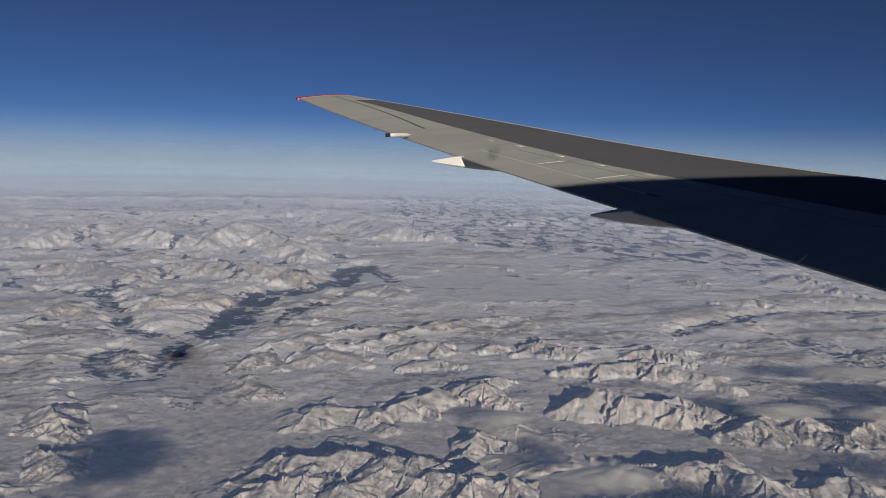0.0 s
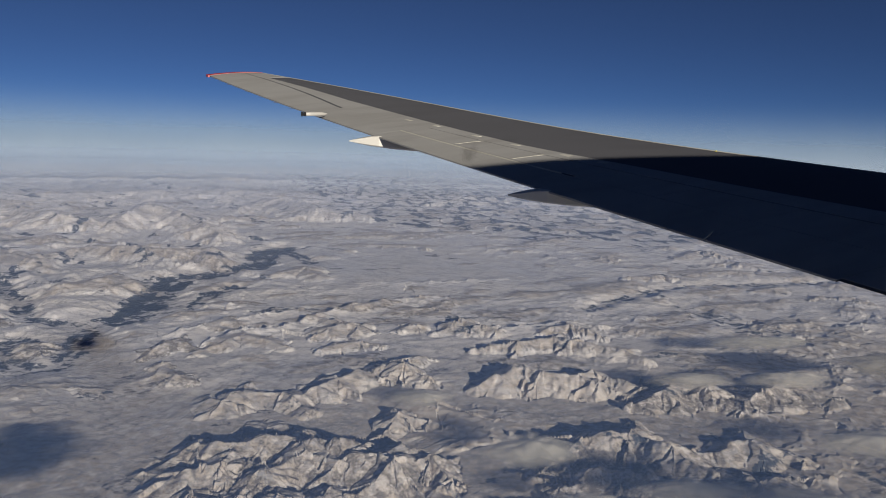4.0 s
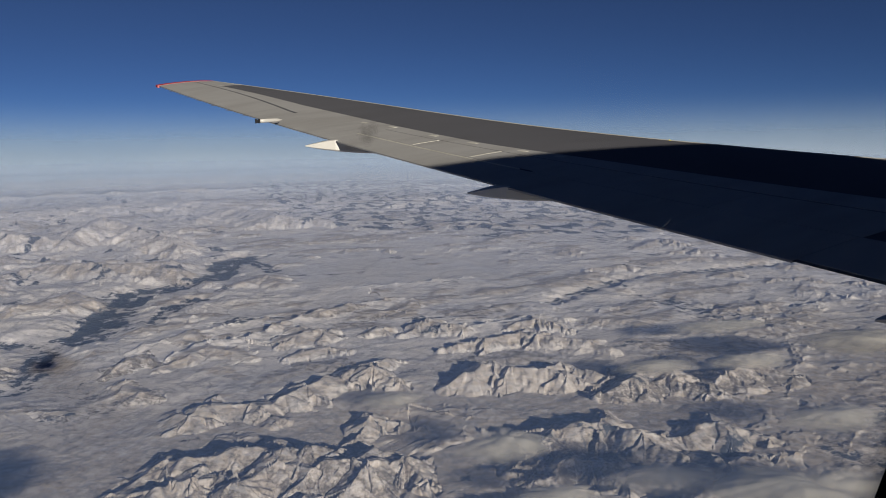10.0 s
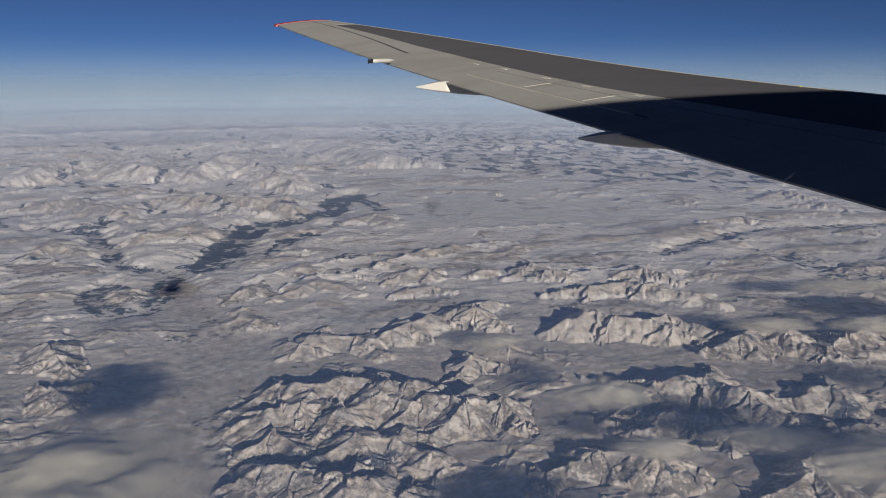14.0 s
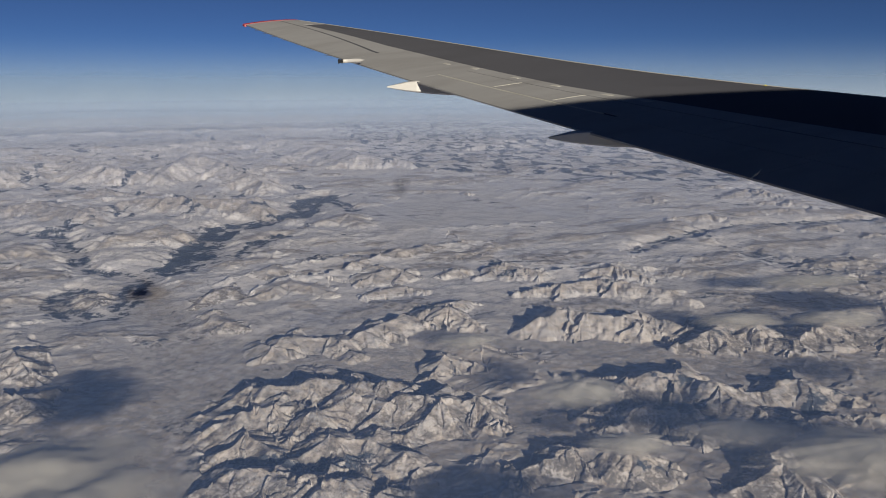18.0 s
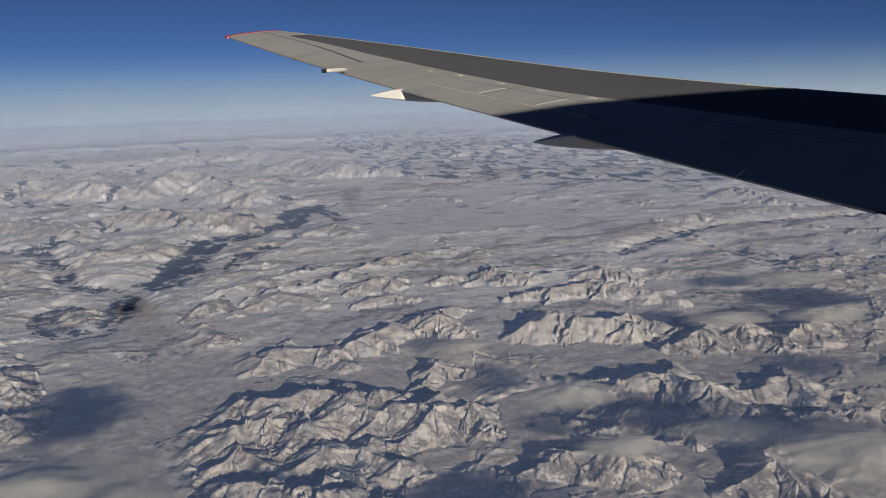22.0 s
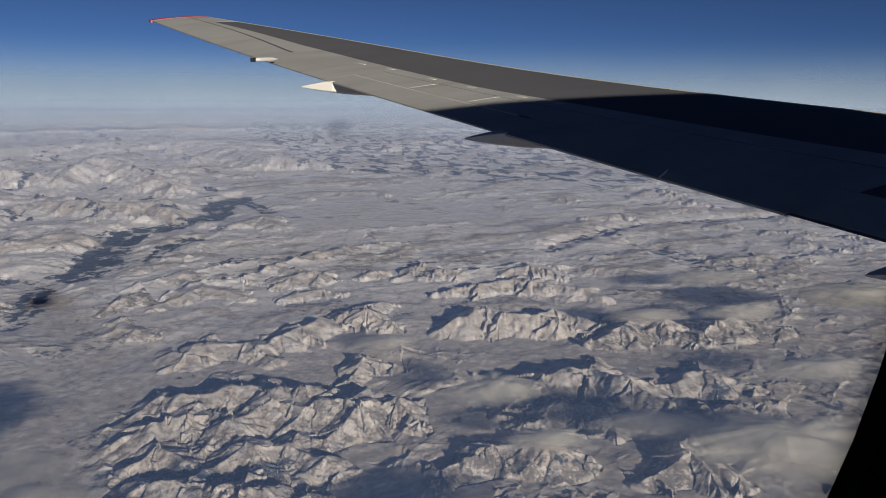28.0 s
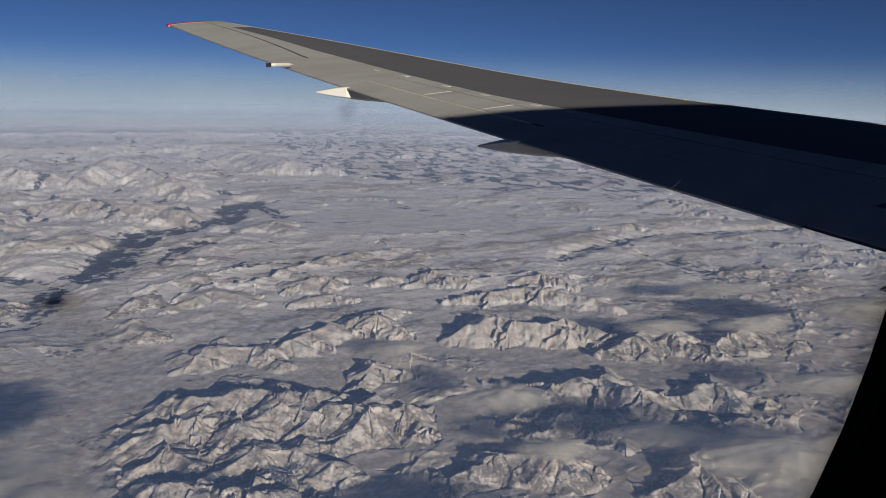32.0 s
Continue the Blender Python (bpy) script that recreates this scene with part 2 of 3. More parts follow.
# crest lines of the ranges: height, half width, share of bare rock, line
RANGES = (
    (17, 40, 0.35, ((-58, 473), (-36, 495), (-14, 503), (9, 486), (29, 497), (56, 484), (71, 477), (79, 454), (103, 457), (116, 464), (134, 443))),
    (13, 34, 0.35, ((7, 430), (26, 451), (54, 467), (74, 450))),
    (12, 30, 0.3, ((-58, 446), (-35, 469), (-6, 468), (8, 457))),
    (12, 30, 0.35, ((-42, 413), (-20, 432), (0, 411))),
    (12, 34, 0.4, ((6, 398), (30, 412), (54, 411), (75, 378))),
    (13, 36, 0.45, ((-50, 371), (-28, 394), (-7, 379), (5, 366))),
    (12, 34, 0.45, ((2, 357), (20, 369), (45, 346), (61, 333))),
    (13, 32, 0.4, ((76, 416), (104, 444), (130, 442), (137, 412))),
    (18, 40, 0.1, ((210, 586), (263, 606), (277, 593), (302, 581), (328, 588), (353, 550))),
    (10, 26, 0.1, ((292, 555), (320, 562), (337, 539))),
    (14, 38, 0.12, ((253, 701), (298, 706), (340, 712), (359, 697), (396, 667), (410, 633))),
    (9, 30, 0.1, ((344, 750), (383, 758), (411, 718))),
    (13, 34, 0.22, ((53, 583), (98, 623), (127, 643), (159, 664), (191, 678))),
    (10, 34, 0.18, ((90, 769), (128, 817), (163, 790))),
    (8, 26, 0.2, ((91, 731), (136, 749), (157, 734))),
    (9, 30, 0.2, ((-19, 581), (13, 605), (50, 598), (65, 564))),
    (11, 30, 0.35, ((-105, 645), (-81, 677), (-62, 691), (-25, 653))),
    (9, 26, 0.45, ((-77, 742), (-51, 776), (-28, 754))),
    (7, 34, 0.12, ((-28, 740), (19, 786), (58, 745))),
    (15, 42, 0.75, ((332, 514), (386, 545), (409, 522), (412, 493))),
    (15, 44, 0.7, ((423, 496), (486, 525), (508, 498))),
    (20, 52, 0.35, ((201, 418), (242, 444), (277, 442), (298, 412), (304, 373))),
    (12, 34, 0.45, ((200, 390), (236, 406), (258, 389), (280, 379))),
    (13, 36, 0.75, ((134, 361), (170, 365), (193, 353), (214, 339))),
    (13, 42, 0.3, ((320, 412), (365, 423), (386, 399))),
    (13, 40, 0.35, ((322, 391), (324, 357), (337, 322))),
    (13, 36, 0.75, ((243, 310), (274, 318), (287, 295))),
    (12, 30, 0.3, ((138, 618), (159, 640), (178, 611))),
    (11, 30, 0.2, ((109, 504), (132, 529), (151, 516))),
    (14, 36, 0.6, ((-210, 601), (-204, 620), (-176, 576))),
    (12, 30, 0.6, ((-195, 552), (-173, 527), (-155, 513))),
    (9, 26, 0.3, ((-116, 395), (-105, 408), (-85, 409))),
    (10, 40, 0.6, ((-209, 764), (-191, 814), (-149, 800))),
    (11, 34, 0.12, ((230, 769), (267, 802), (294, 762))),
    (8, 30, 0.1, ((188, 788), (227, 807))),
    (38, 100, 0.1, ((-584, 1708), (-546, 1920), (-464, 1938), (-346, 1782), (-231, 1721))),
    (40, 100, 0.1, ((-224, 1668), (-170, 2007), (-62, 1705), (-1, 1517))),
    (22, 70, 0.06, ((-293, 1342), (-239, 1400), (-127, 1336), (-41, 1316), (40, 1173))),
    (36, 120, 0.06, ((31, 2066), (136, 2286), (234, 1962), (375, 1900))),
    (22, 45, 0.02, ((384, 1385), (388, 1384))),
    (12, 60, 0.02, ((217, 1379), (228, 1378))),
    (9, 60, 0.04, ((155, 1312), (197, 1318))),
    (14, 60, 0.06, ((-214, 1061), (-155, 1113), (-81, 1050))),
    (16, 60, 0.08, ((-465, 1363), (-386, 1395), (-256, 1240))),
    (12, 60, 0.05, ((64, 1139), (121, 1181), (140, 1112))),
    (14, 60, 0.08, ((-338, 971), (-319, 1034), (-281, 993))),
    (10, 50, 0.1, ((823, 1215), (935, 1270), (954, 1195))),
    (8, 50, 0.1, ((646, 1702), (783, 1708), (845, 1619))),
)
SCARPS = (
    (5, ((-28, 764), (19, 815), (57, 818), (109, 869), (150, 905), (199, 929), (259, 950), (309, 931))),
    (4, ((-65, 808), (-5, 860), (49, 893), (108, 917))),
    (4, ((-387, 1165), (-345, 1176), (-301, 1151))),
    (4, ((276, 767), (328, 777), (393, 793), (449, 760))),
    (3.5, ((493, 898), (584, 935), (709, 982), (771, 958))),
    (3, ((179, 1083), (262, 1060), (352, 1063), (449, 1075))),
    (4, ((-184, 1409), (-97, 1285), (-31, 1230))),
    (3.5, ((126, 584), (168, 576), (187, 587))),
)
VALLEY = ((110, 1439), (69, 1382), (57, 1260), (-4, 1206), (-63, 1158), (-88, 1042), (-101, 974), (-122, 917))
BRANCH = ((16, 1075), (-20, 1019), (-41, 964))
ARM = ((82, 1429), (123, 1401), (151, 1280))
GORGE = ((-145, 886), (-147, 798), (-156, 739), (-178, 725), (-208, 768), (-215, 821), (-197, 841))
SIDE = ((-405, 1198), (-346, 1179), (-300, 1146), (-245, 1017), (-226, 945), (-174, 907), (-142, 864))
PLAIN = ((-76, 620), (-68, 524), (-75, 458), (-77, 419), (-77, 377))
FLAT = ((-144, 831), (-94, 700), (-63, 631))
RIVER = ((471, 872), (562, 928), (685, 990), (799, 994), (973, 988))
CREEK = ((603, 866), (610, 815), (623, 767))


def ridge_lines(line, high, wide, rnd, spur_gap=0.85):
    """A wavering crest with spurs on both sides, as straight pieces (x, y, height, x, y, height)."""
    pts = []
    for (ax, ay), (bx, by) in zip(line[:-1], line[1:]):
        n = max(1, round(math.hypot(bx - ax, by - ay) / (wide * spur_gap)))
        pts += [(ax + (bx - ax) * i / n, ay + (by - ay) * i / n) for i in range(n)]
    pts.append(line[-1])
    n = len(pts)
    crest = []
    for i, (px, py) in enumerate(pts):
        end = min(1, 0.45 + 1.2 * min(i, n - 1 - i) / max(1, n - 1) * 2)
        crest.append((px + rnd.uniform(-0.10, 0.10) * wide, py + rnd.uniform(-0.12, 0.12) * wide, high * end * rnd.uniform(0.78, 1.1)))
    segs = [(*a, *b) for a, b in zip(crest[:-1], crest[1:])]
    if n == 1:
        segs = [(*crest[0], *crest[0])]
    for i, (px, py, pz) in enumerate(crest):
        qx, qy, _ = crest[min(i + 1, n - 1)]
        rx, ry, _ = crest[max(i - 1, 0)]
        ang = math.atan2(qy - ry, qx - rx) if n > 1 else rnd.uniform(0, 6.28)
        for side in (1, -1):
            if rnd.random() < 0.12:
                continue
            t = ang + side * math.pi / 2 + rnd.uniform(-0.5, 0.5)
            long = wide * (pz / high) * rnd.uniform(0.8, 1.25)
            mx, my, mz = px + math.cos(t) * long * 0.5, py + math.sin(t) * long * 0.5, pz * rnd.uniform(0.5, 0.68)
            t2 = t + rnd.uniform(-0.4, 0.4)
            ex, ey = mx + math.cos(t2) * long * 0.62, my + math.sin(t2) * long * 0.62
            segs += [(px, py, pz, mx, my, mz), (mx, my, mz, ex, ey, pz * 0.06)]
    return segs


def roof(x, y, segs, slope):
    """Height of the slopes that fall away from ridge lines."""
    top = np.zeros(x.shape)
    for ax, ay, az, bx, by, bz in segs:
        dx, dy = bx - ax, by - ay
        t = np.clip(((x - ax) * dx + (y - ay) * dy) / (dx * dx + dy * dy + 1e-6), 0, 1)
        d = np.hypot(x - ax - t * dx, y - ay - t * dy)
        top = np.maximum(top, az + (bz - az) * t - slope * d)
    return top


LOWS = (VALLEY, 75), (GORGE, 50), (SIDE, 45), (PLAIN, 60), (FLAT, 45), (RIVER, 40)


def scattered_hills():
    """Smaller hills between the named ranges, wider apart and larger towards the distance."""
    rnd = random.Random(11)
    hills = []
    while len(hills) < 900:
        az, dist = radians(rnd.uniform(-34, 62)), math.exp(rnd.uniform(math.log(300), math.log(4600)))
        x, y = dist * math.sin(az), dist * math.cos(az)
        px, py = np.array([x]), np.array([y])
        if any(near_line(px, py, line)[0] < gap for line, gap in LOWS):
            continue
        if ((x - 330) / 320) ** 2 + ((y - 1200) / 170) ** 2 < 1 and rnd.random() < 0.9:
            continue
        if any(near_line(px, py, line)[0] < wide * 1.15 for _, wide, _, line in RANGES):
            continue
        wide = rnd.uniform(9, 26) * (0.75 + dist / 1500)
        high = wide * rnd.uniform(0.09, 0.2) * (1.7 if dist > 1200 else 0.65 if dist > 550 else 0.9) * (0.45 if dist > 1250 and x > 150 else 1)
        turn = rnd.uniform(-0.5, 0.7)
        half = wide * rnd.uniform(0.4, 2.0)
        hills.append((high, wide, rnd.choice((0.05, 0.1, 0.2, 0.32)) if dist < 1000 else 0.05,
                      ((x - half * math.cos(turn), y - half * math.sin(turn)), (x, y + rnd.uniform(-0.2, 0.2) * wide), (x + half * math.cos(turn), y + half * math.sin(turn)))))
    return hills


def relief(x, y):
    """Height, bare rock, woods with dark patches, and wind-thinned slopes with the darkened foreground, at places of
    the plan.
    """
    wx, wy = x + 20 * fbm(x / 110, y / 110, 3), y + 20 * fbm(x / 110 + 40, y / 110 + 7, 3)
    wx2, wy2 = x + 4.0 * fbm(x / 26 + 3, y / 26, 3), y + 4.0 * fbm(x / 26, y / 26 + 11, 3)
    roll = fbm(wx / 300, wy / 300, 3)
    far = step(y, 1300, 2600)
    rough = step(fbm(x / 420 + 5, y / 420 + 2, 2), -0.25, 0.35)
    h = 3.5 * roll + (2.2 + 2.6 * rough) * (ridged(wx / 120, wy / 85, 3, 0.42) - 0.35) + (0.8 + 2.2 * rough) * (ridged(wx / 55 + 4, wy / 48 + 1, 3, 0.45) - 0.4) + 16 * far * (ridged(wx / 230, wy / 200, 4) - 0.4)
    hilly = step(y, 850, 1250) * (1 - step(x, 20, 260))
    h = h + 9 * hilly * (ridged(wx2 / 100 + 1, wy2 / 150, 3, 0.42) - 0.4)
    plateau = np.exp(-(((x - 330) / 330) ** 2 + ((y - 1200) / 190) ** 2) * 1.2)
    h = h * (1 - 0.85 * plateau)
    rock = np.full(x.shape, 0.03) + 0.05 * rough
    slope = np.zeros(x.shape)
    rnd = random.Random(3)
    for high, wide, share, line in RANGES + tuple(scattered_hills()):
        xs, ys = [p[0] for p in line], [p[1] for p in line]
        m = wide * 1.9
        box = np.flatnonzero((x > min(xs) - m) & (x < max(xs) + m) & (y > min(ys) - m) & (y < max(ys) + m))
        segs = ridge_lines(line, high, wide, rnd)
        if len(box) == 0:
            continue
        scale = min(1.0, wide / 34)
        share = min(0.65, share * 1.3 + 0.03)
        bx, by = x[box] + (wx2[box] - x[box]) * scale, y[box] + (wy2[box] - y[box]) * scale
        up = 0.8 * roof(bx, by, segs, high / wide * 1.3)
        h[box] = np.maximum(h[box], h[box] * 0.6 + up)
        level = np.clip(up / high, 0, 1)
        slope[box] = np.maximum(slope[box], 0.85 * step(level, 0.06, 0.35) * (1 if wide < 80 else 0.4))
        rock[box] = np.maximum(rock[box], share * step(level, 0.02, 0.12) * (1.15 - 0.9 * level))
    edge = np.zeros(x.shape)
    for high, line in SCARPS:
        for k, ((ax, ay), (bx, by)) in enumerate(zip(line[:-1], line[1:])):
            dx, dy = bx - ax, by - ay
            n = math.hypot(dx, dy)
            along = ((wx2 - ax) * dx + (wy2 - ay) * dy) / n
            side = ((wy2 - ay) * dx - (wx2 - ax) * dy) / n
            sel = (along > -2) & (along < n + 2) & (np.abs(side) < 70)
            sd = side[sel]
            ends = (step(along[sel], -2, 28) if k == 0 else 1) * (step(n + 2 - along[sel], 0, 30) if k == len(line) - 2 else 1)
            edge[sel] = np.maximum(edge[sel], 1.3 * high * np.where(sd < 0, np.exp(sd / 26), 1 - step(sd, 0, 5.5)) * ends)
    h = h + edge
    woods_dark = np.zeros(x.shape)
    patchy = fbm(x / 48 + 7, y / 48 + 1, 3)
    for line, wide, deep, dense in ((VALLEY, 36, 7, 0.95), (BRANCH, 18, 3, 0.7), (ARM, 22, 4, 0.75), (GORGE, 22, 4, 0.62), (SIDE, 20, 5, 0.6), (PLAIN, 42, 3, 0.22), (FLAT, 34, 3, 0.25), (RIVER, 18, 4, 0.55), (CREEK, 20, 3, 0.6)):
        d = near_line(wx * 0.7 + x * 0.3, wy * 0.7 + y * 0.3, line) / wide
        cut = np.exp(-d ** 2.4 * 0.8)
        h = h * (1 - 0.85 * cut) - deep * cut
        slope = np.maximum(slope, cut * (0.75 if line in (PLAIN, FLAT) else 0.3))
        woods_dark = np.maximum(woods_dark, dense * np.exp(-((d - 0.35) / 0.55) ** 2) * np.clip(0.85 + 1.1 * patchy, 0.35, 1.15))
    # scattered woods on the lowland
    low = step(x * 0.75 + y, 1750, 2250) * step(x, 60, 450)
    woods_dark = np.maximum(woods_dark, low * (0.31 + 1.9 * fbm(x / 46, y / 75 + 3, 5, 0.6)))
    woods_dark = np.maximum(woods_dark, 0.5 * step(fbm(x / 110 + 8, y / 45, 4), 0.16, 0.5) * step(y, 350, 600))
    # dark blue streaks between the far peaks
    woods_dark = np.maximum(woods_dark, 0.62 * hilly * step(fbm(x / 55 + 4, y / 90 + 9, 4), 0.12, 0.42))
    # dark patches on the near land: shaded hollows put into the colour
    woods_dark = np.maximum(woods_dark, 0.55 * step(fbm(x / 70 + 2, y / 42 + 5, 3), 0.05, 0.4) * (1 - step(y, 400, 560)))
    # foreground darkened in its colour to tone down the light, gone by y 820
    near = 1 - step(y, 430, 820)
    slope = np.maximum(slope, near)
    return h, np.clip(rock, 0, 1), np.clip(woods_dark, 0, 1), slope


def furrows(px, py, ux, uy):
    """A wave over the plan whose furrows run straight down the slope, and its slope across (ux, uy)."""
    ix, iy = np.floor(px).astype(np.int64), np.floor(py).astype(np.int64)
    fx, fy = px - ix, py - iy
    c, s, w = np.zeros(px.shape), np.zeros(px.shape), np.zeros(px.shape)
    for i in (-1, 0, 1):
        for j in (-1, 0, 1):
            k = PERM[(PERM[(ix + i) & 255] + iy + j) & 255]
            dx, dy = fx - i - GRAD[k, 0] * 0.32 - 0.5, fy - j - GRAD[k, 1] * 0.32 - 0.5
            wt = np.exp(-2.2 * (dx * dx + dy * dy))
            a = 2 * math.pi * (dx * ux + dy * uy)
            c, s, w = c + wt * np.cos(a), s - wt * np.sin(a), w + wt
    return c / w, s / w


def gullies(x, y, gx, gy, dist):
    """Ribs and gullies that run down the slopes and branch into finer ones; depth, and where the creases lie."""
    steep = np.hypot(gx, gy) + 1e-6
    mask = step(steep, 0.03, 0.42)
    depth, crease = np.zeros(x.shape), np.zeros(x.shape)
    bx, by = -gy / steep, gx / steep
    for size, tall in ((85, 5.0), (36, 3.3), (17, 0.8), (8, 0.22), (3.8, 0.05)):
        near = (1 - step(dist, size * 55, size * 110)) * (step(dist, 950, 1500) if size > 50 else 1)
        sel = np.flatnonzero((mask > 0.02) & (near > 0.01))
        c, s = furrows(x[sel] / size, y[sel] / size, bx[sel], by[sel])
        m = mask[sel] * near[sel]
        depth[sel] += tall * m * c
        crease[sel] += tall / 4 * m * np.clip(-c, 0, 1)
        # finer furrows turn into the sides of the coarser ones
        tx, ty = bx[sel] * s, by[sel] * s
        nx, ny = bx[sel] + 0.9 * ty * m, by[sel] - 0.9 * tx * m
        n = np.hypot(nx, ny) + 1e-6
        bx[sel], by[sel] = nx / n, ny / n
    rest = fbm(x / 9, y / 9, 4, 0.6)
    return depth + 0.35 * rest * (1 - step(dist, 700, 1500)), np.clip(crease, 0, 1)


def ground():
    ang = np.radians(np.concatenate([np.linspace(-25, 56, 1480), np.linspace(56, 335, 140)[1:-1]]))
    dep = np.radians(np.linspace(34, 2.52, 800))
    rad = np.concatenate([np.linspace(8, EYE / math.tan(dep[0]) - 6, 22), EYE / np.tan(dep)])
    rr, aa = np.meshgrid(rad, ang, indexing="ij")
    x, y = rr * np.sin(aa), rr * np.cos(aa)
    h, rock, woods_dark, slope = [v.reshape(x.shape) for v in relief(x.ravel(), y.ravel())]
    dr, da = np.gradient(h, axis=0) / np.gradient(rr, axis=0), np.gradient(h, axis=1) / (rr * np.gradient(ang)[None, :])
    gx, gy = dr * np.sin(aa) + da * np.cos(aa), dr * np.cos(aa) - da * np.sin(aa)
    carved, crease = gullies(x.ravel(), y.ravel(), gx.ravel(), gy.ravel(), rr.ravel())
    h, rock, woods_dark, slope = h.ravel() + carved, rock.ravel(), woods_dark.ravel(), slope.ravel()
    co = np.stack([x.ravel(), y.ravel(), h], 1).astype(np.float32)
    nr, na = x.shape
    i, j = np.meshgrid(np.arange(nr - 1), np.arange(na), indexing="ij")
    k = (j + 1) % na
    quads = np.stack([i * na + j, (i + 1) * na + j, (i + 1) * na + k, i * na + k], -1).reshape(-1, 4)[:, ::-1]
    me = bpy.data.meshes.new("ground")
    me.vertices.add(len(co))
    me.vertices.foreach_set("co", co.ravel())
    me.loops.add(quads.size)
    me.loops.foreach_set("vertex_index", quads.ravel().astype(np.int32))
    me.polygons.add(len(quads))
    me.polygons.foreach_set("loop_start", np.arange(0, quads.size, 4, dtype=np.int32))
    me.polygons.foreach_set("use_smooth", np.ones(len(quads), dtype=bool))
    me.update(calc_edges=True)
    col = me.attributes.new("cover", "FLOAT_COLOR", "POINT")
    col.data.foreach_set("color", np.stack([rock, woods_dark, slope, crease], 1).astype(np.float32).ravel())
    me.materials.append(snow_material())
    return tagged(new("ground", me), "snow-covered mountains, plateaus and wooded valleys under low sun", "ground", kind="structure")


ground()


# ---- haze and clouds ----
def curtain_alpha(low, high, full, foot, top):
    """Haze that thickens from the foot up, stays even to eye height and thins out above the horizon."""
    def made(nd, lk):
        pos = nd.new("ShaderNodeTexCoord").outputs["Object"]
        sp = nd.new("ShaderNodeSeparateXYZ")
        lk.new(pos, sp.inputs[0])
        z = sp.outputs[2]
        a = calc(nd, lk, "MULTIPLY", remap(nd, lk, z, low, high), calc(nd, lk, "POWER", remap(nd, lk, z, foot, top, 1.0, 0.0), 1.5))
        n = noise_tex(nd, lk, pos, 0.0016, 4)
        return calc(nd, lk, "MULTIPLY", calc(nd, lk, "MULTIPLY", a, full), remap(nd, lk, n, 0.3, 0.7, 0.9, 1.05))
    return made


# tinted translucent shell, added to stand in for the haze of distance
def haze_curtain(name, radius, low, high, full, foot, top, label, tint):
    n = 120
    rings = [[(radius * math.cos(2 * math.pi * i / n), radius * math.sin(2 * math.pi * i / n), z) for i in range(n)] for z in np.linspace(-40, top, 6)]
    v, f = tube(rings, close=False)
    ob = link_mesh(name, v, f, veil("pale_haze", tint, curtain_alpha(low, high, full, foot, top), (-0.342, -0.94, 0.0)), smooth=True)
    return tagged(ob, label, "haze", kind="structure")


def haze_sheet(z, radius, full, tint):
    """A level sheet with thin places, added to lay blue airlight over the whole land."""
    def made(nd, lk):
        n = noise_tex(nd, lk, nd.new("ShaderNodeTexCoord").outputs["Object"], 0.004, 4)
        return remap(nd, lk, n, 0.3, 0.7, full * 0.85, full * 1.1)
    n = 96
    rings = [[(r * math.cos(2 * math.pi * i / n), r * math.sin(2 * math.pi * i / n), z) for i in range(n)] for r in (1, 60, 300, 900, 2000, radius)]
    v, f = tube(rings, close=False)
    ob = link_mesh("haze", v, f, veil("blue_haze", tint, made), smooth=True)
    return tagged(ob, "level sheet added to tint the land with blue airlight", "haze", kind="structure")


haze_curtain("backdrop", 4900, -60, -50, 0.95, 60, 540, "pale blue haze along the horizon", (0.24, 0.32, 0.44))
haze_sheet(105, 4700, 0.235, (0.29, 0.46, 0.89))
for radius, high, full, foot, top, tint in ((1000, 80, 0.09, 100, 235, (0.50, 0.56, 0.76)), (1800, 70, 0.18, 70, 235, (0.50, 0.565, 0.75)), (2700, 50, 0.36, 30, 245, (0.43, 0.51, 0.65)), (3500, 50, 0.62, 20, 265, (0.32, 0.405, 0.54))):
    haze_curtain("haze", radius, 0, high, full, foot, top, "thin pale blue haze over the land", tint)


def cloud_alpha(dense, scale, low=0.12, high=1.05):
    def made(nd, lk):
        tc = nd.new("ShaderNodeTexCoord")
        geo = nd.new("ShaderNodeAttribute")
        geo.attribute_name = "thick"
        n = noise_tex(nd, lk, tc.outputs["Object"], scale, 6, 0.6)
        v = calc(nd, lk, "ADD", geo.outputs["Fac"], calc(nd, lk, "MULTIPLY", calc(nd, lk, "SUBTRACT", n, 0.5), 1.5))
        return calc(nd, lk, "MULTIPLY", remap(nd, lk, v, low, high), dense)
    return made


CLOUD = veil("cloud_vapour", (0.62, 0.58, 0.50), cloud_alpha(0.95, 0.028, 0.10, 0.95))
VEIL = veil("soft_cloud_vapour", (0.78, 0.74, 0.65), cloud_alpha(0.72, 0.03))


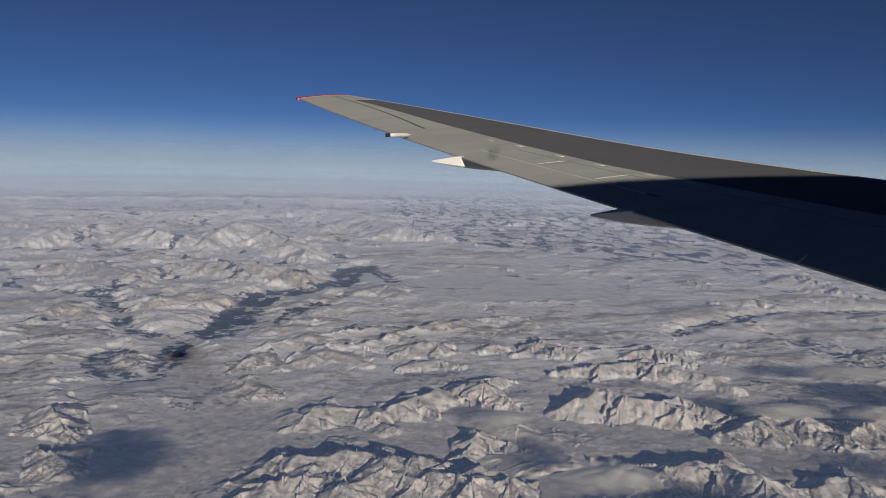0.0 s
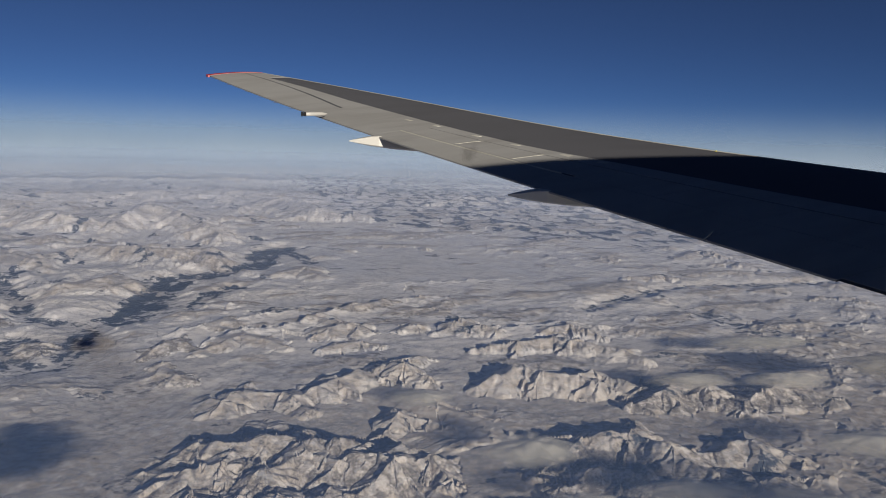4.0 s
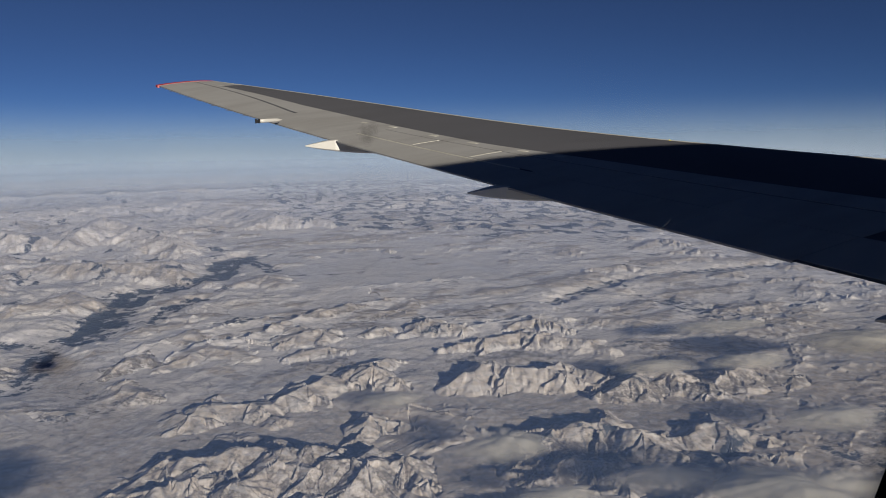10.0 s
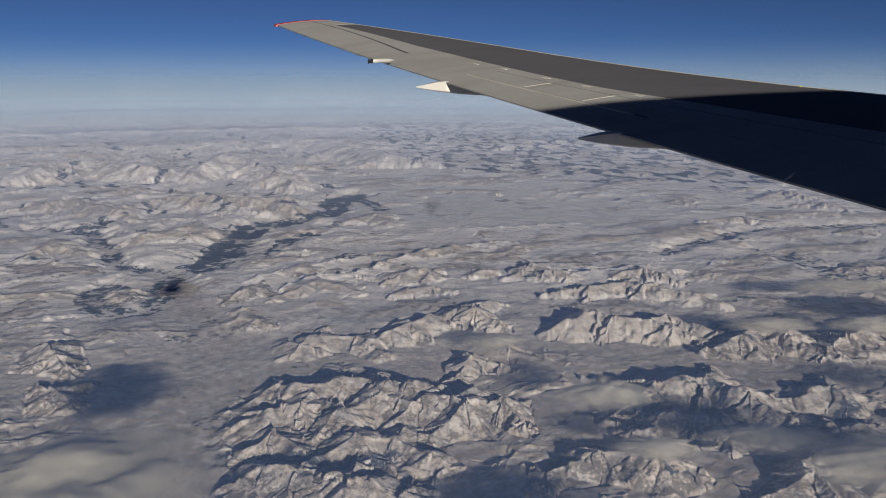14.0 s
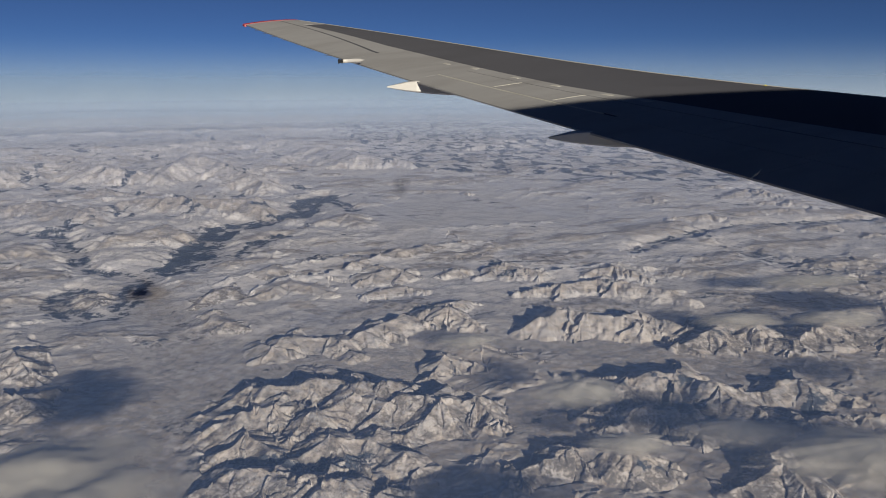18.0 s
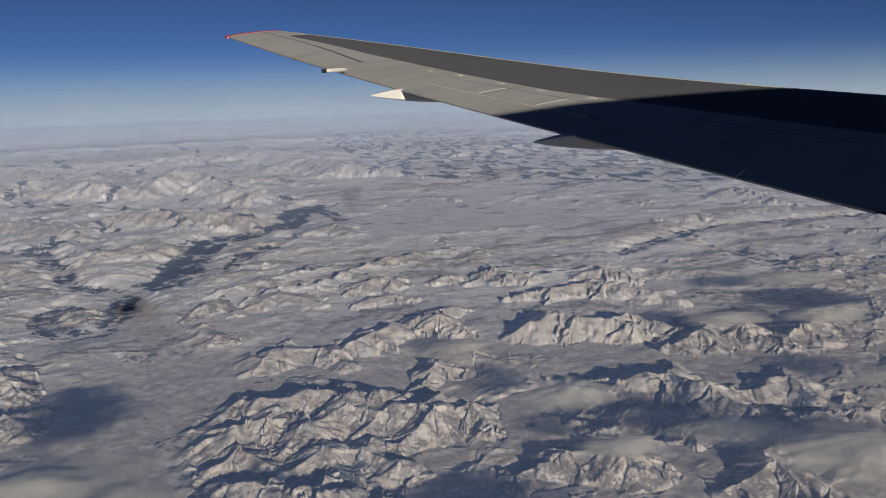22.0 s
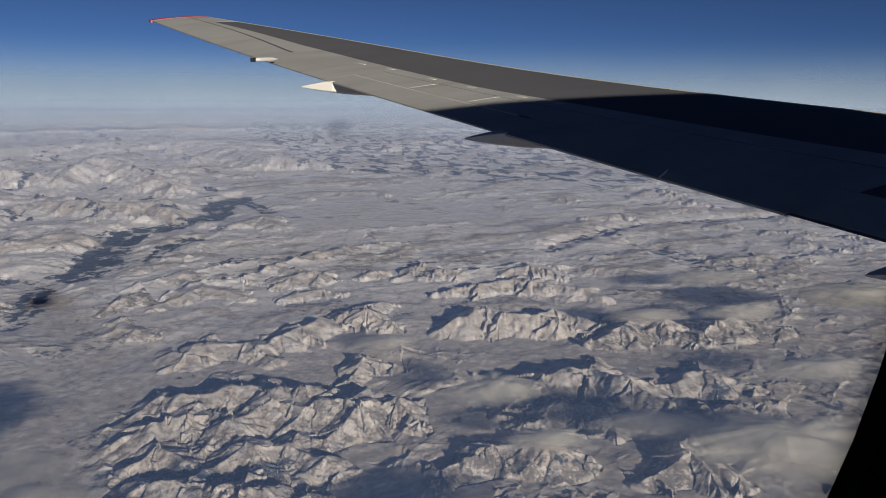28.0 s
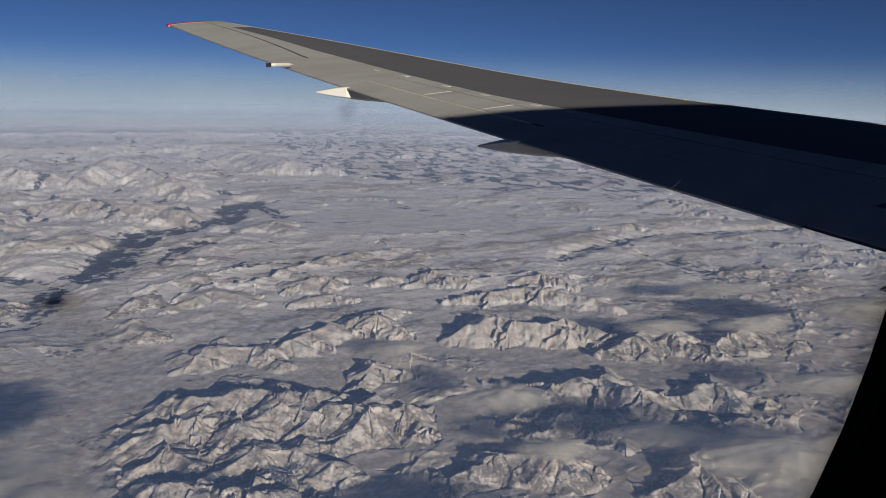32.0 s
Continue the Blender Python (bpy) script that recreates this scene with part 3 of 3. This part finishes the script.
def cloud(x, y, z, a, b, turn, high, material, label, seed):
    """A flat lumpy cloud: a bulging top over a flatter base, thin towards the rim."""
    n, m = 72, 22
    verts, faces, thick = [], [], []
    r = np.linspace(0, 1, m)[:, None]
    th = np.linspace(0, 2 * math.pi, n, endpoint=False)[None, :]
    rim = 1 + 0.42 * fbm(np.cos(th) * 1.9 + seed, np.sin(th) * 1.9, 4, 0.6)
    px, py = a * r * np.cos(th) * rim, b * r * np.sin(th) * rim
    lump = 0.75 + 0.45 * fbm(px / 34 + seed, py / 34, 3)
    top = high * (1 - r ** 2) * lump
    for side in (1, -0.35):
        base = len(verts)
        verts += [(px[i, j], py[i, j], side * top[i, j]) for i in range(m) for j in range(n)]
        thick += [float(1 - r[i, 0] ** 1.6) for i in range(m) for j in range(n)]
        for i in range(m - 1):
            for j in range(n):
                k = (j + 1) % n
                faces.append((base + i * n + j, base + (i + 1) * n + j, base + (i + 1) * n + k, base + i * n + k))
    me = bpy.data.meshes.new("cloud")
    me.from_pydata(verts, [], faces)
    me.polygons.foreach_set("use_smooth", [True] * len(me.polygons))
    at = me.attributes.new("thick", "FLOAT", "POINT")
    at.data.foreach_set("value", thick)
    me.materials.append(material)
    ob = tagged(new("cloud", me), label, "cloud")
    ob.matrix_world = pose(x, y, z, 0, 0, turn)
    return ob


cloud(-86, 264, 74, 50, 62, 10, 12, CLOUD, "cream sunlit cloud drifting over the valley", 1.0)
cloud(-235, 320, 50, 70, 45, 0, 16, CLOUD, "cream sunlit cloud above the snowy hills", 2.0)
cloud(275, 258, 44, 66, 42, -6, 12, VEIL, "broad cream cloud low over snowy hills", 13.0)
cloud(182, 402, 28, 36, 30, 10, 9, VEIL, "cream veil of cloud beside a ridge", 3.0)
cloud(116, 258, 24, 64, 30, 0, 9, CLOUD, "broad cream cloud low over snowy hills", 16.0)
cloud(353, 214, 40, 60, 42, -20, 10, CLOUD, "broad cream cloud low over snowy hills", 21.0)
cloud(552, 463, 40, 76, 40, -5, 10, CLOUD, "broad cream cloud over rounded hills", 15.0)
cloud(254, 333, 25, 44, 22, -8, 8, VEIL, "cream sunlit cloud over snowy hills", 4.0)
cloud(191, 345, 20, 34, 16, -8, 6, VEIL, "cream sunlit cloud over snowy hills", 10.0)
cloud(379, 518, 22, 46, 22, -5, 6, VEIL, "thin veil of cloud over rounded hills", 6.0)
cloud(465, 500, 22, 50, 22, -5, 7, VEIL, "cream sunlit cloud over rounded hills", 7.0)
cloud(150, 546, 14, 34, 22, 0, 5, VEIL, "thin veil of cloud in a valley", 11.0)
cloud(520, 610, 22, 80, 26, 0, 5, VEIL, "thin veil of cloud over rounded hills", 17.0)
cloud(420, 370, 24, 50, 26, 0, 7, VEIL, "cream sunlit cloud over rounded hills", 18.0)


# ---- the wing ----
K_TE, K_CR = math.tan(radians(22)), math.tan(radians(34))


def te_x(y):
    return -0.43 + (27 - y) * K_TE


def cr_x(y):
    return 1.26 + (27 - y) * K_CR


def te_z(y):
    return EYE + 3.0355e-05 * y ** 3 + 2.1696e-05 * y ** 2 + 0.149845 * y - 2.77555


def cr_z(y):
    return EYE - 1.2315e-04 * y ** 3 + 8.44027e-03 * y ** 2 - 0.0256098 * y - 0.987929 - 0.07 * math.exp(-((y - 16.5) / 4) ** 2)


def surf(y, u, up=0.0):
    """The wing's upper side: u runs from the trailing edge to the crest at 1 and on over the nose."""
    x = te_x(y) + (cr_x(y) - te_x(y)) * u
    a, b = te_z(y), cr_z(y)
    if u <= 1:
        z = a + (b - a) * (1 - (1 - u) ** 1.8)
    else:
        z = b - (0.16 + 0.035 * (27 - y)) * ((u - 1) / 0.3) ** 1.4
    return (x, y, z + up)


def under(y, u):
    s = surf(y, u)
    depth = (0.07 + 0.035 * (27 - y)) * math.sin(math.pi * min(1, max(0, u / 1.3))) ** 2
    return (s[0], y, s[2] - 0.015 - depth)


def lerp_of(table):
    def at(v):
        return float(np.interp(v, [p[0] for p in table], [p[1] for p in table]))
    return at


wing = tagged(new("wing"), "grey swept airliner wing with a red tip and dark upper coating", "airplane wing")
wing.location = (0, 0, 0)


def wing_box():
    rings = []
    us = [0, 0.03, 0.08, 0.16, 0.25, 0.35, 0.45, 0.55, 0.65, 0.75, 0.85, 0.93, 1.0, 1.06, 1.12, 1.18, 1.24, 1.3]
    lo = [1.28, 1.2, 1.05, 0.85, 0.6, 0.35, 0.15, 0.04]
    for y in np.linspace(0.0, 26.85, 90):
        rings.append([surf(y, u) for u in us] + [under(y, u) for u in lo])
    v, f = tube(rings)
    return link_mesh("wing_box", v, f, DARK, wing, "dark grey coated upper skin", smooth=True)


wing_box()


def plate(name, y0, y1, u0, u1, material, label="", up=0.007, thick=0.03, n=None, parent=None):
    """A panel that lies on the wing's upper side between two chord lines."""
    u0f = u0 if callable(u0) else (lambda y: u0)
    u1f = u1 if callable(u1) else (lambda y: u1)
    n = n or max(2, int(abs(y1 - y0) / 0.4) + 2)
    m = 7
    top, bot = [], []
    for y in np.linspace(y0, y1, n):
        for w in np.linspace(0, 1, m):
            u = u0f(y) + (u1f(y) - u0f(y)) * w
            p = surf(y, u, up)
            top.append(p)
            bot.append((p[0], p[1], p[2] - thick))
    faces = []
    t = len(top)
    for i in range(n - 1):
        for j in range(m - 1):
            a = i * m + j
            faces.append((a, a + 1, a + m + 1, a + m))
            faces.append((t + a, t + a + m, t + a + m + 1, t + a + 1))
    edge = [j for j in range(m)] + [i * m + m - 1 for i in range(1, n)] + [(n - 1) * m + j for j in range(m - 2, -1, -1)] + [i * m for i in range(n - 2, 0, -1)]
    for a, b in zip(edge, edge[1:] + edge[:1]):
        faces.append((a, b, t + b, t + a))
    return link_mesh(name, top + bot, faces, material, parent or wing, label)


dark_line = lerp_of(((0, 0.44), (13, 0.42), (15, 0.40), (18.5, 0.44), (21.2, 0.48), (25.3, 0.64), (25.7, 0.66)))
ail_line = lerp_of(((20.3, 0.27), (20.7, 0.28), (26.0, 0.58), (27.0, 0.66)))

plate("wing_tip_skin", 25.584, 26.86, lambda y: ail_line(y) + 0.006, 1.05, GREY, "plain grey skin at the tip")
plate("aileron", 20.44, 26.86, 0.0, lambda y: ail_line(y) - 0.018, GREY, "grey aileron with a dark hinge gap")
plate("skin_panel", 20.44, 25.58, lambda y: ail_line(y) + 0.006, dark_line, GREY)
plate("skin_panel", 17.508, 20.435, 0.0, dark_line, GREY)
plate("outer_flap", 9.22, 17.5, 0.0, 0.165, GREY, "long grey flap along the trailing edge")
plate("inner_flap", 7.41, 9.212, 0.0, 0.165, GREY)
plate("root_flap", 1.0, 7.40, 0.012, 0.165, GREY)
plate("flap_seal", 12.9, 17.5, 0.163, 0.172, LIGHT, "thin light seal strip", up=0.016)
for y0, y1 in ((15.85, 17.5), (14.25, 15.8), (12.65, 14.2), (11.05, 12.6), (9.45, 11.0), (7.4, 9.4)):
    plate("spoiler", y0 - 0.02, y1 + 0.02, 0.18 if y1 > 12.6 else 0.167, 0.325, GREY)
for y in (14.22, 15.825):
    plate("spoiler_edge", y - 0.018, y + 0.018, 0.19, 0.325, LIGHT, "light sealed gap between spoilers", up=0.012)
plate("skin_panel", 1.0, 17.5, 0.332, dark_line, GREY)
for y, u in ((17.6, 0.385), (16.3, 0.37), (15.2, 0.365), (14.0, 0.37), (13.2, 0.375), (18.4, 0.36)):
    plate("access_cover", y - 0.09, y + 0.09, u, u + 0.022, LIGHT, "small light cover plate", up=0.012)
plate("leading_edge_strip", 1.0, 26.8, 0.994, 1.035, LIGHT, "bright strip along the leading edge", up=0.012)
plate("tip_cap", 26.84, 27.0, -0.03, 1.02, RED, "red painted wing tip", up=0.015, thick=0.07)


def canoe(y, x_tip, z_tip):
    """A flap track fairing: flat-sided, pointed behind the wing, its keel falling gently forward."""
    keel = lerp_of(((0, 0.012), (0.11, 0.036), (0.3, 0.072), (0.45, 0.097), (0.74, 0.135), (1.1, 0.172), (1.85, 0.216), (2.6, 0.215), (3.4, 0.15), (4.0, 0.05)))
    half = lerp_of(((0, 0.012), (0.12, 0.06), (0.66, 0.225), (1.1, 0.24), (2.4, 0.23), (3.3, 0.15), (4.0, 0.03)))
    back = te_x(y) - x_tip
    rings = []
    for dx in (0.0, 0.04, 0.11, 0.2, 0.3, 0.45, 0.66, 0.85, 1.1, 1.45, 1.85, 2.2, 2.6, 3.0, 3.4, 3.8, 4.0):
        w, low = half(dx), z_tip - keel(dx)
        high = z_tip + 0.012 + (te_z(y) - 0.012 - z_tip) * min(1, dx / back) - 0.04 * max(0, dx - back)
        high = max(high, low + 0.02)
        d = high - low
        prof = ((0.0, 1.02), (0.78, 1.0), (0.97, 0.94), (1.0, 0.86), (0.98, 0.12), (0.86, 0.03), (0.5, 0.0))
        prof = prof + tuple((-p, q) for p, q in prof[:0:-1])
        rings.append([(x_tip + dx, y + w * p, low + d * q) for p, q in prof])
    v, f = tube(rings)
    return link_mesh("flap_fairing", v, f, WHITE, wing, "white pointed flap track fairing", smooth=False)


canoe(17.41, 2.864, EYE - 0.141)
canoe(12.33, 4.899, EYE - 0.985)
canoe(5.65, 6.90, EYE - 1.985)


def fuel_pipe():
    y0, y1 = 19.53, 18.72
    rings = []
    for s, r in ((0, 0.010), (0.22, 0.042), (0.45, 0.048), (0.75, 0.047), (1.0, 0.047)):
        cx, cy, cz = 2.64 - 0.64 * s, y0 + (y1 - y0) * s, EYE + 0.52 - 0.05 * s
        rings.append([(cx, cy + r * math.cos(a), cz + r * math.sin(a)) for a in np.linspace(0, 2 * math.pi, 14, endpoint=False)])
    v, f = tube(rings)
    ob = link_mesh("fuel_dump_pipe", v, f, WHITE, wing, "white fuel pipe with a black nozzle", smooth=True)
    rings = []
    for s, r in ((0, 0.05), (0.4, 0.054), (0.45, 0.038), (0.6, 0.038), (0.65, 0.054), (1.0, 0.052)):
        cx, cy, cz = 2.0 - 0.13 * s, y1 - 0.13 * s, EYE + 0.47 - 0.01 * s
        rings.append([(cx, cy + r * math.cos(a), cz + r * math.sin(a)) for a in np.linspace(0, 2 * math.pi, 14, endpoint=False)])
    v, f = tube(rings)
    link_mesh("nozzle", v, f, BLACK, ob, "black nozzle", smooth=False)


fuel_pipe()


def small_box(name, c, s, material, parent, label=""):
    bm = bmesh.new()
    bmesh.ops.create_cube(bm, size=1.0, matrix=Matrix.Translation(c) @ Matrix.Diagonal((*s, 1)))
    bmesh.ops.bevel(bm, geom=bm.edges[:], offset=min(s) * 0.25, segments=2, affect="EDGES")
    me = bpy.data.meshes.new(name)
    bm.to_mesh(me)
    bm.free()
    me.materials.append(material)
    ob = new(name, me)
    ob.parent = parent
    if label:
        tagged(ob, label)
    return ob


for y in (21.2, 22.1, 23.0, 23.9, 24.6, 25.2, 25.8, 26.3):
    x, _, z = surf(y, 0)
    small_box("static_wick", (x - 0.05, y, z - 0.02), (0.15, 0.010, 0.010), BLACK, wing, "thin black static wick")
lx, ly, lz = surf(13.6, 0.97)
small_box("marker", (lx, ly, lz + 0.02), (0.04, 0.035, 0.03), YELLOW, wing, "small yellow marker on the skin")


# light fin added where the slot between two flaps would show bright
x, y, z = surf(9.2, 0)
v = [(x - 0.03, y + a, z - 0.02) for a in (-0.012, 0.012)] + [(x + 0.10, y + a, z + 0.05) for a in (-0.012, 0.012)] + [(x + 0.16, y + a, z + 0.13) for a in (-0.012, 0.012)]
link_mesh("flap_slot_fin", v, [(0, 2, 4), (1, 5, 3), (0, 1, 3, 2), (2, 3, 5, 4), (4, 5, 1, 0)], LIGHT, wing, "small light fin in place of the slot between two flaps")


# ---- the plane's body and the cabin window ----
fuselage = tagged(new("fuselage"), "white airliner fuselage beside the wing", "airplane fuselage")
R_BODY, Y_BODY, Z_BODY, TALL = 3.1, -2.97, EYE + 0.3, 1.095
WIN = (-0.20, 0.148, -0.23, 0.19)      # the opening: aft, front, foot, head


def body_ring(x, k=1.0, a0=0.0, a1=2 * math.pi, n=72, full=True, r=R_BODY):
    return [(x, Y_BODY + r * k * math.cos(a), Z_BODY + (1 - k) * 1.2 + TALL * r * k * math.sin(a)) for a in np.linspace(a0, a1, n, endpoint=not full)]


v, f = tube([body_ring(x, k) for x, k in ((-3.2, 0.02), (-3.0, 0.97), (-2.9, 1), (-0.6, 1))], close=False)
link_mesh("aft_skin", v, f, WHITE, fuselage, smooth=True)
v, f = tube([body_ring(x, k) for x, k in ((0.6, 1), (3, 1), (5.5, 1.07), (9, 1.17), (14, 1.17), (14.2, 1.1), (14.4, 0.02))], close=False)
link_mesh("front_skin", v, f, WHITE, fuselage, smooth=True)
A_LOW, A_HIGH = -0.315, 0.14
ring = [body_ring(x, 1, A_HIGH, 2 * math.pi + A_LOW, 72, False) for x in (-0.6, 0.6)]
v = ring[0] + ring[1]
f = [(i, i + 1, 72 + i + 1, 72 + i) for i in range(71)]
link_mesh("middle_skin", v, f, WHITE, fuselage, smooth=True)


def window_wall():
    """The side wall round the window, with a rounded opening through it."""
    x0, x1, z0, z1 = WIN
    n = 16
    r = 0.16
    inner = []
    for cx, cz, a in ((x1 - r, z1 - r, 0), (x0 + r, z1 - r, 90), (x0 + r, z0 + r, 180), (x1 - r, z0 + r, 270)):
        for i in range(n):
            t = radians(a + 90 * i / (n - 1))
            inner.append((cx + r * math.cos(t), cz + r * math.sin(t)))
    lean = 0.25
    inner = [(x + lean * max(0.0, min(0.15, z + 0.13)) if x > 0 else x, z) for x, z in inner]
    outer = []
    for x, z in inner:
        cx, cz = (x0 + x1) / 2, (z0 + z1) / 2
        dx, dz = x - cx, z - cz
        k = min(0.64 / max(abs(dx), 1e-6), 0.80 / max(abs(dz), 1e-6))
        outer.append((cx + dx * k, cz + dz * k))
    m = len(inner)
    def ring_at(pts, y, grow=0.0):
        return [(x + grow * (1 if x > -0.03 else -1), y, EYE + z) for x, z in pts]
    rings = [ring_at(outer, 0.197), ring_at(inner, 0.197, 0.13), ring_at(inner, 0.147, 0.04), ring_at(inner, 0.130), ring_at(inner, 0.126, 0.003), ring_at(inner, 0.122, 0.012), ring_at(outer, 0.122)]
    v, f = tube(rings, close=False)
    f += [(6 * m + j, 6 * m + (j + 1) % m, (j + 1) % m, j) for j in range(m)]
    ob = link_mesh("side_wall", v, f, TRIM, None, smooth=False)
    # dark band fading over the pane, added for the wall's blurred front edge
    steps, band = (0.0, 0.25, 0.5, 0.75, 1.0), inner[-n:] + inner[:8]
    verts = [(x + 0.003 - 0.014 * w, 0.1285, EYE + z + 0.003 * w) for w in steps for x, z in band]
    k = len(band)
    faces = [(i * k + j, i * k + j + 1, (i + 1) * k + j + 1, (i + 1) * k + j) for i in range(len(steps) - 1) for j in range(k - 1)]
    m = bpy.data.materials.new("blurred_edge_dark")
    m.use_nodes = True
    at = m.node_tree.nodes.new("ShaderNodeAttribute")
    at.attribute_name = "thick"
    bs = m.node_tree.nodes["Principled BSDF"]
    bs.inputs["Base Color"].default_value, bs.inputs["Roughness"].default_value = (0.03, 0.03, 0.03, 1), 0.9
    m.node_tree.links.new(at.outputs["Fac"], bs.inputs["Alpha"])
    soft_edge = link_mesh("soft_edge", verts, faces, m, ob, "soft dark band in place of the wall's blurred edge")
    soft_edge.data.attributes.new("thick", "FLOAT", "POINT").data.foreach_set("value", [0.95 * (1 - w) ** 1.4 for w in steps for _ in band])
    return tagged(ob, "dark cabin side wall round a window opening", "wall", kind="structure")


window_wall()


def window_pane():
    """The clear pane in the opening, with a faint smudge on it."""
    m = bpy.data.materials.new("clear_pane")
    m.use_nodes = True
    nd, lk = m.node_tree.nodes, m.node_tree.links
    nd.remove(nd["Principled BSDF"])
    see, gl, mx, fr = nd.new("ShaderNodeBsdfTransparent"), nd.new("ShaderNodeBsdfGlossy"), nd.new("ShaderNodeMixShader"), nd.new("ShaderNodeFresnel")
    gl.inputs["Roughness"].default_value = 0.02
    fr.inputs[0].default_value = 1.3
    see.inputs[0].default_value = (0.985, 0.99, 0.985, 1)
    lk.new(fr.outputs[0], mx.inputs[0])
    lk.new(see.outputs[0], mx.inputs[1])
    lk.new(gl.outputs[0], mx.inputs[2])
    lk.new(mx.outputs[0], nd["Material Output"].inputs[0])
    x0, x1, z0, z1 = WIN[0] - 0.02, WIN[1] + 0.06, EYE + WIN[2] - 0.02, EYE + WIN[3] + 0.02
    pane = tagged(link_mesh("window_1", [(x0, 0.135, z0), (x1, 0.135, z0), (x1, 0.135, z1), (x0, 0.135, z1)], [(0, 1, 2, 3)], m),
                  "clear cabin window pane with a faint smudge", "window", kind="structure")
    pane.visible_shadow = False
    d = bpy.data.materials.new("grease_smudge")
    d.use_nodes = True
    nd, lk = d.node_tree.nodes, d.node_tree.links
    bs = nd["Principled BSDF"]
    bs.inputs["Base Color"].default_value = (0.05, 0.05, 0.055, 1)
    at = nd.new("ShaderNodeAttribute")
    at.attribute_name = "thick"
    n = noise_tex(nd, lk, nd.new("ShaderNodeTexCoord").outputs["Object"], 900, 3)
    lk.new(calc(nd, lk, "MULTIPLY", calc(nd, lk, "MULTIPLY", at.outputs["Fac"], 0.36), remap(nd, lk, n, 0.3, 0.7, 0.5, 1.0)), bs.inputs["Alpha"])
    cx, cz, r, k = 0.035, EYE - 0.012, 0.0026, 24
    verts, thick, faces = [(cx, 0.1345, cz)], [1.0], []
    for i in range(1, 7):
        for j in range(k):
            a = 2 * math.pi * j / k
            q = r * i / 6 * (1 + 0.18 * math.sin(2 * a + 1) + 0.1 * math.sin(3 * a))
            verts.append((cx + 0.7 * q * math.cos(a), 0.1345, cz + q * math.sin(a)))
            thick.append((1 - (i / 6) ** 2) ** 1.5)
    for j in range(k):
        faces.append((0, 1 + j, 1 + (j + 1) % k))
        for i in range(5):
            faces.append((1 + i * k + j, 1 + (i + 1) * k + j, 1 + (i + 1) * k + (j + 1) % k, 1 + i * k + (j + 1) % k))
    ob = link_mesh("smudge", verts, faces, d, pane, "small blurred grey smudge")
    ob.data.attributes.new("thick", "FLOAT", "POINT").data.foreach_set("value", thick)


window_pane()
